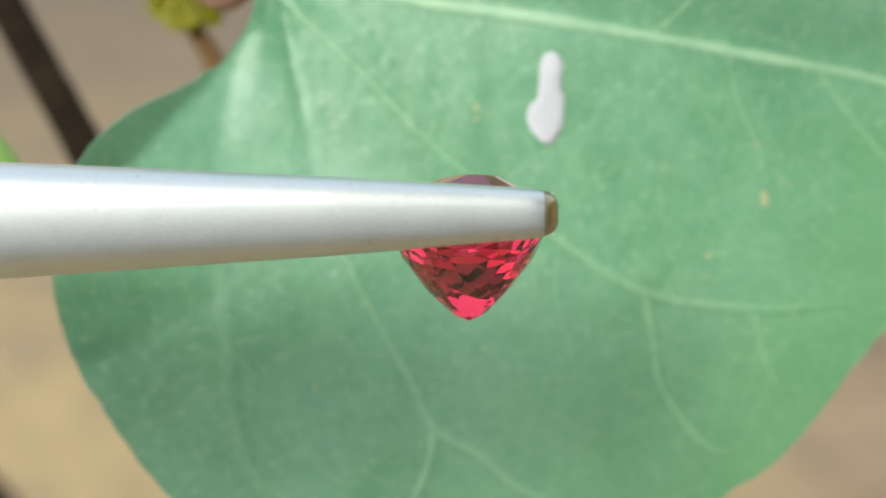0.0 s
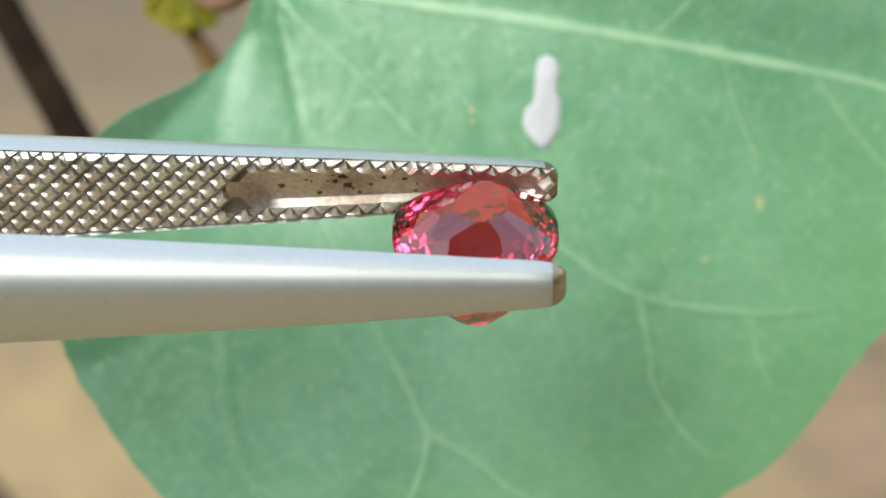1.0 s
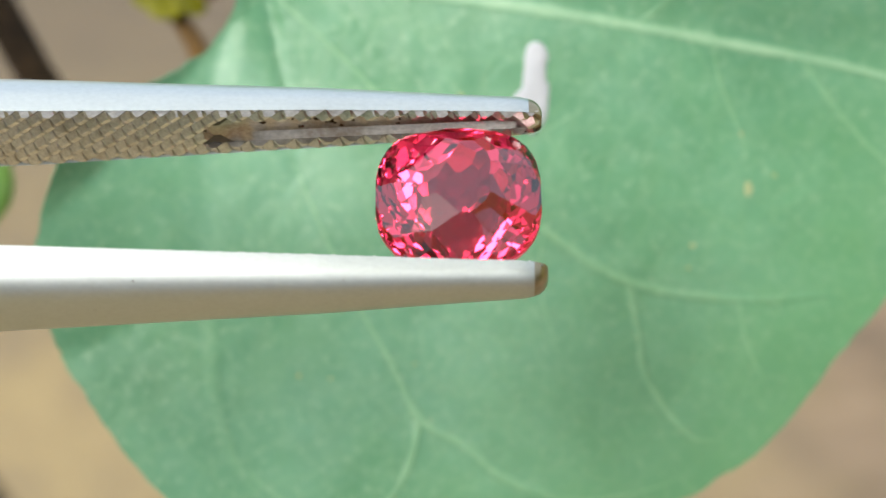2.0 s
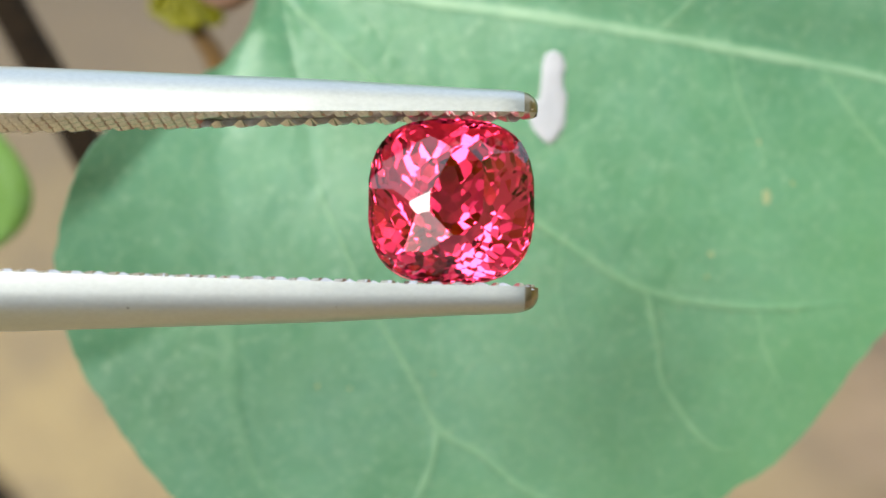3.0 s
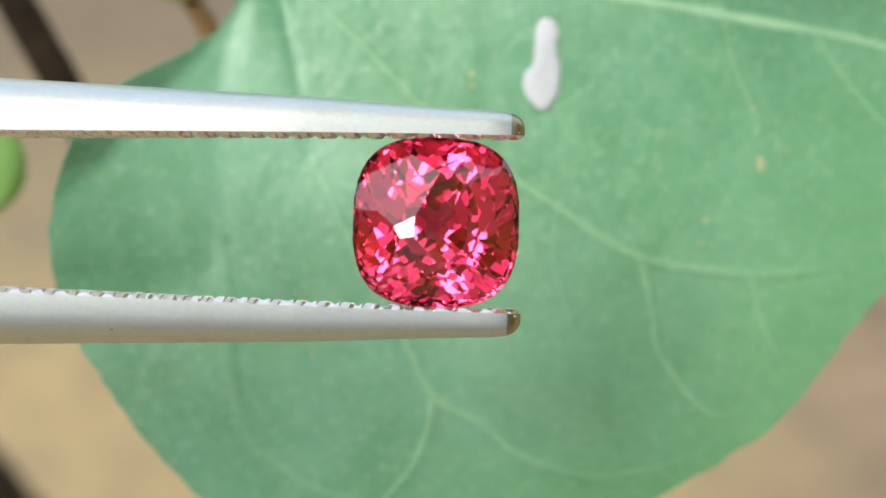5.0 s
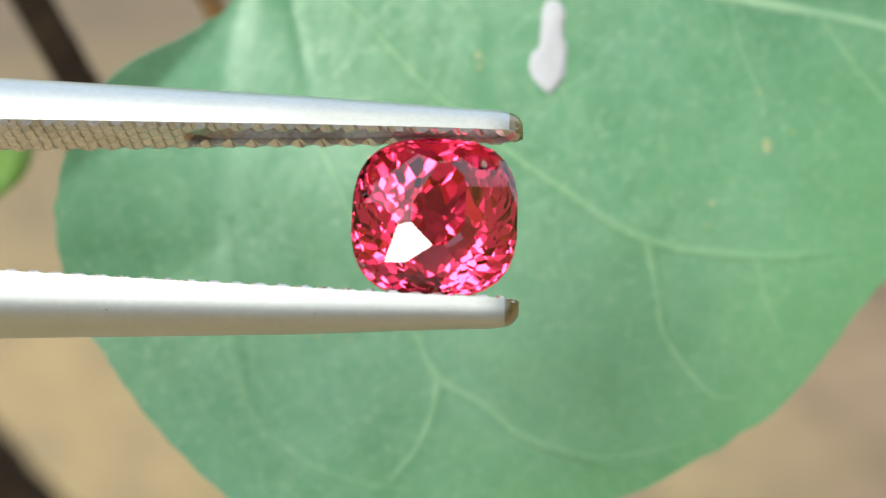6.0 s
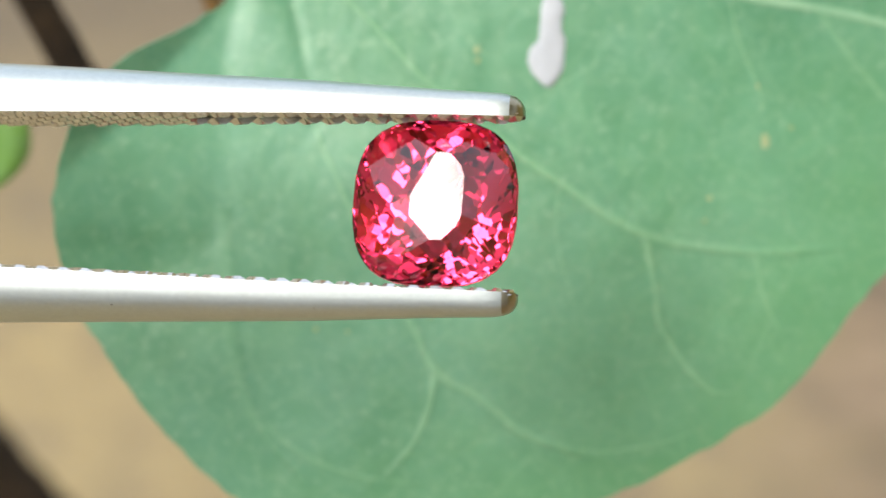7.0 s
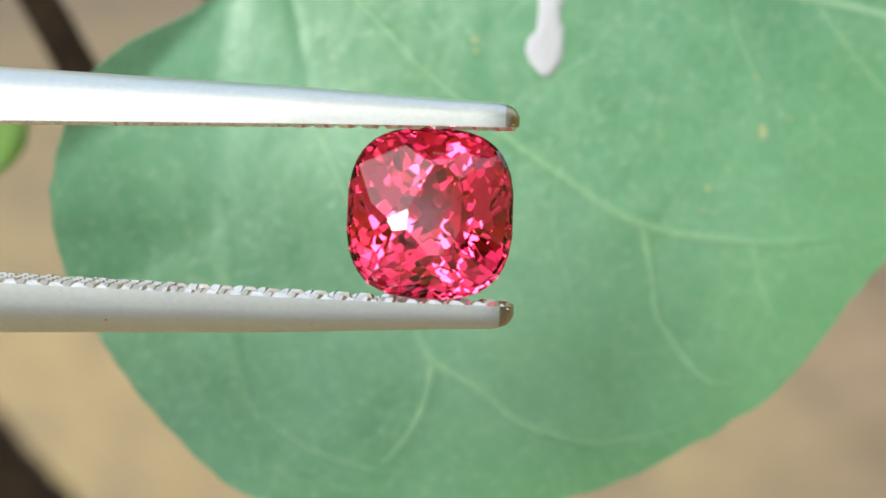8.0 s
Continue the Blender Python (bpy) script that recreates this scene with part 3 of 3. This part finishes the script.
def add_speck(arm, side, s, across, size, mat, name):
    """A small flat mark on the rounded outer face; across runs from edge to edge, 0 to 1."""
    half, thick, inner = arm_at(s)
    a = math.pi * across
    c, q = math.cos(a), math.sin(a)
    z = half * math.copysign(abs(c) ** 0.7, c) - SKEW * side
    y = side * (inner + thick * q ** 0.64)
    bm = bmesh.new()
    bmesh.ops.create_icosphere(bm, subdivisions=2, radius=size * TM, matrix=Matrix.Translation((-s * TM, y * TM, z * TM)) @ Matrix.Diagonal((1.3, 0.5, 0.8, 1)))
    part(name, bm, mat, arm)


def add_rust(arm, s, z, size, seed):
    """A ragged thin patch of rust on the floor of the slot."""
    y = arm_at(s)[2] + 0.09 + 0.3 - 0.012
    bm = bmesh.new()
    n = 18
    ring, top = [], []
    for k in range(n):
        a = 2 * math.pi * k / n
        q = size * max(0.25, 1 + 1.1 * noise.noise(Vector((math.cos(a) * 1.6 + seed * 3.1, math.sin(a) * 1.6, seed))))
        ring.append(bm.verts.new(((-s + 1.9 * q * math.cos(a)) * TM, (y + 0.03) * TM, (z + q * math.sin(a) - SKEW) * TM)))
        top.append(bm.verts.new(((-s + 1.6 * q * math.cos(a)) * TM, y * TM, (z + 0.85 * q * math.sin(a) - SKEW) * TM)))
    for k in range(n):
        bm.faces.new((ring[k], ring[(k + 1) % n], top[(k + 1) % n], top[k]))
    bm.faces.new(top)
    bm.faces.new(ring[::-1])
    part("rust_spot", bm, M_RUST, arm)


def build_tweezers():
    tweezers = new("tweezers")
    tagged(tweezers, "satin steel gem tweezers with knurled jaws holding a red gemstone", "tweezers")
    upper = build_arm(tweezers, 1)
    lower = build_arm(tweezers, -1)
    for s, across, size in ((14.7, 0.2, 0.07), (9.3, 0.32, 0.035), (18.2, 0.28, 0.03), (6.0, 0.42, 0.03), (15.6, 0.5, 0.025)):
        add_speck(lower, -1, s, across, size, M_PIT, "pit")
    for s, across, size in ((12.4, 0.3, 0.03), (17.0, 0.38, 0.035)):
        add_speck(upper, 1, s, across, size, M_PIT, "pit")
    chance = random.Random(7)
    for k in range(16):
        s, size = chance.uniform(5.0, 11.3), chance.choice((0.03, 0.05, 0.07, 0.1))
        add_rust(upper, s, chance.uniform(-0.5, 0.5) * arm_at(s)[0] * 0.75, size, k)
    add_speck(lower, -1, 20.3, 0.88, 0.12, M_RUST, "rust_spot")
    bm = bmesh.new()
    rings = []
    for s, half, thick in ((104, 3.3, 0.5), (107, 3.2, 1.2), (113, 2.9, 1.25), (117, 2.4, 1.1), (118, 1.8, 0.7)):
        rings.append([bm.verts.new((-s * TM, thick * math.sin(2 * math.pi * k / 16) * TM, half * math.cos(2 * math.pi * k / 16) * TM)) for k in range(16)])
    for a, b in zip(rings, rings[1:]):
        for k in range(16):
            bm.faces.new((a[k], a[(k + 1) % 16], b[(k + 1) % 16], b[k]))
    bm.faces.new(rings[0])
    bm.faces.new(rings[-1])
    part("joint", bm, M_STEEL, tweezers, "welded steel end of the tweezers")
    return tweezers


# ---- gemstone: table towards +z, held at its girdle ----
GEM_X = -3.16
GEM_RX, GEM_RY = 3.03, 3.14


def build_gem():
    power = 2.85
    dual = power / (power - 1)

    def support(a):
        return (abs(GEM_RX * math.cos(a)) ** dual + abs(GEM_RY * math.sin(a)) ** dual) ** (1 / dual)

    planes = [((0, 0, 1), 1.3)]

    def tier(count, turn, slope, z0, spread=1.0, uneven=1.0, left_out=None):
        for k in range(count):
            if k == left_out:
                continue
            a = 2 * math.pi * (k + turn) / count
            a += random.uniform(-0.03, 0.03) * uneven
            t = radians(slope + random.uniform(-1.6, 1.6) * uneven)
            up = 1 if slope > 0 else -1
            nrm = (math.sin(abs(t)) * math.cos(a), math.sin(abs(t)) * math.sin(a), up * math.cos(t))
            planes.append((nrm, math.sin(abs(t)) * support(a) * spread + up * math.cos(t) * z0))

    tier(36, 0.0, 90, 0, 1.0, 0.0)
    tier(20, 0.5, 46, 0.1)
    tier(2, 0.0, 31, 0.16)
    tier(2, 0.5, 38, 0.16)
    tier(4, 0.5, 33, 0.16, left_out=2)
    tier(8, 0.5, 39, 0.13)
    tier(4, 0.5, 26, 0.55, 0.88, 0.5, left_out=2)
    # hand-cut uneven facets beside the table: direction, slope, distance of their upper edge from the middle
    for turn, slope, edge in ((178, 17, 0.76), (152, 24, 0.66), (-138, 20.5, 1.12), (166, 30.5, 1.12), (-164, 29.5, 1.2), (14, 30, 1.3), (-22, 31, 1.34), (-112, 30, 1.75)):
        a, t = radians(turn), radians(slope)
        planes.append(((math.sin(t) * math.cos(a), math.sin(t) * math.sin(a), math.cos(t)), math.sin(t) * edge + math.cos(t) * 1.3))
    # pavilion: rows of small facets, steep at the girdle and flat towards the culet
    radius, depth = 3.02, -0.1
    for count, turn, slope, inward in ((24, 0.5, 72, 0.14), (24, 0.0, 65, 0.3), (24, 0.5, 59, 0.4), (20, 0.0, 53, 0.5),
                                       (20, 0.5, 48, 0.5), (16, 0.0, 43, 0.45), (12, 0.5, 36, 0.38), (8, 0.0, 20, 0.35)):
        fall = inward * math.tan(radians(slope))
        tier(count, turn, -slope, depth - fall / 2, (radius - inward / 2) / 3.02, 1.4)
        radius, depth = radius - inward, depth - fall
    nrm = np.array([p[0] for p in planes])
    off = np.array([p[1] for p in planes])
    found = {}
    count = len(planes)
    for i in range(count):
        for j in range(i + 1, count):
            line = np.cross(nrm[i], nrm[j])
            if np.dot(line, line) < 1e-8:
                continue
            rest = np.arange(j + 1, count)
            det = nrm[rest] @ line
            rest = rest[np.abs(det) > 1e-5]
            if not len(rest):
                continue
            det = nrm[rest] @ line
            spots = (off[i] * np.cross(nrm[j], nrm[rest]) + off[j] * np.cross(nrm[rest], nrm[i]) + off[rest][:, None] * line) / det[:, None]
            for p in spots[np.all(spots @ nrm.T <= off + 1e-6, axis=1)]:
                found[tuple(np.round(p, 4))] = p
    lean = pose(0, 0, 0, -10, 0, 0)
    bm = bmesh.new()
    for p in found.values():
        q = lean @ Vector(p)
        bm.verts.new(((GEM_X + q.x) * TM, q.y * TM, q.z * TM))
    bmesh.ops.convex_hull(bm, input=bm.verts)
    bmesh.ops.dissolve_limit(bm, angle_limit=radians(0.8), verts=bm.verts, edges=bm.edges)
    bm.normal_update()
    gem = new("gemstone")
    axis = lean.to_3x3() @ Vector((0, 0, 1))
    shells = {"table": [], "crown": [], "girdle": [], "pavilion": []}
    for f in bm.faces:
        if f.normal.dot(f.calc_center_median() - Vector((GEM_X * TM, 0, 0))) < 0:
            f.normal_flip()
        up = f.normal.dot(axis)
        shells["table" if up > 0.995 else "crown" if up > 0.1 else "girdle" if up > -0.1 else "pavilion"].append([v.co.copy() for v in f.verts])
    bm.free()
    for name, faces in shells.items():
        shell, known = bmesh.new(), {}
        for corners in faces:
            for c in corners:
                if tuple(c) not in known:
                    known[tuple(c)] = shell.verts.new(c)
            shell.faces.new([known[tuple(c)] for c in corners])
        part(name, shell, M_GIRDLE if name == "girdle" else M_GEM, gem, smooth=False, sheet=True)
    tagged(gem, "faceted cushion-cut pinkish red gemstone gripped in the tweezers", "gemstone")
    return gem


tweezers = build_tweezers()
gemstone = build_gem()

# seconds, place in the working frame in millimetres, turn in degrees
GRIP = [
    (0, 3.791, 1.219, 16.000, -84.20, -0.00, 0.80),
    (0.5, 3.919, 1.121, 16.010, -65.11, -0.18, 1.00),
    (0.7, 3.917, 0.426, 16.010, -56.54, -0.15, 0.85),
    (1, 4.215, 0.710, 16.008, -51.94, -0.10, 0.70),
    (1.2, 4.104, 1.127, 16.013, -46.10, -0.21, 0.90),
    (1.5, 3.901, 1.172, 16.015, -40.34, -0.37, 1.10),
    (1.7, 3.800, 0.798, 16.017, -32.80, -0.36, 1.02),
    (2, 4.020, 1.457, 16.017, -27.25, -0.36, 0.94),
    (2.2, 3.829, 1.396, 16.018, -22.18, -0.37, 0.75),
    (3.3, 3.080, 1.634, 15.992, -4.01, 0.14, -0.78),
    (3.5, 3.044, 1.631, 16.000, -3.01, -0.01, -0.99),
    (4, 2.791, 0.947, 15.992, 1.01, 0.17, -1.47),
    (4.2, 2.713, 0.713, 15.986, 2.01, 0.28, -1.60),
    (4.5, 2.771, 0.519, 15.996, 2.96, 0.08, -1.85),
    (4.7, 2.829, 0.212, 16.000, 2.67, -0.07, -1.92),
    (5.8, 2.596, -1.145, 16.006, -15.06, -0.03, -1.70),
    (5.9, 2.538, -1.082, 16.002, -15.58, 0.03, -1.60),
    (6, 2.577, -0.748, 15.994, -15.17, -1.97, -1.49),
    (6.5, 2.517, -0.239, 15.989, -10.87, -4.91, -1.17),
    (7, 2.650, -0.483, 15.988, -5.32, -7.22, -1.33),
    (7.5, 2.647, -0.479, 15.982, -1.45, -4.98, -1.48),
    (8, 2.570, -1.194, 16.003, 1.46, -1.59, -1.74),
]


def motions():
    rows = [(t, STAND @ pose(u * MM, v * MM, w * MM, a, b, c)) for t, u, v, w, a, b, c in GRIP]
    walk(tweezers, rows)
    walk(gemstone, rows)


motions()
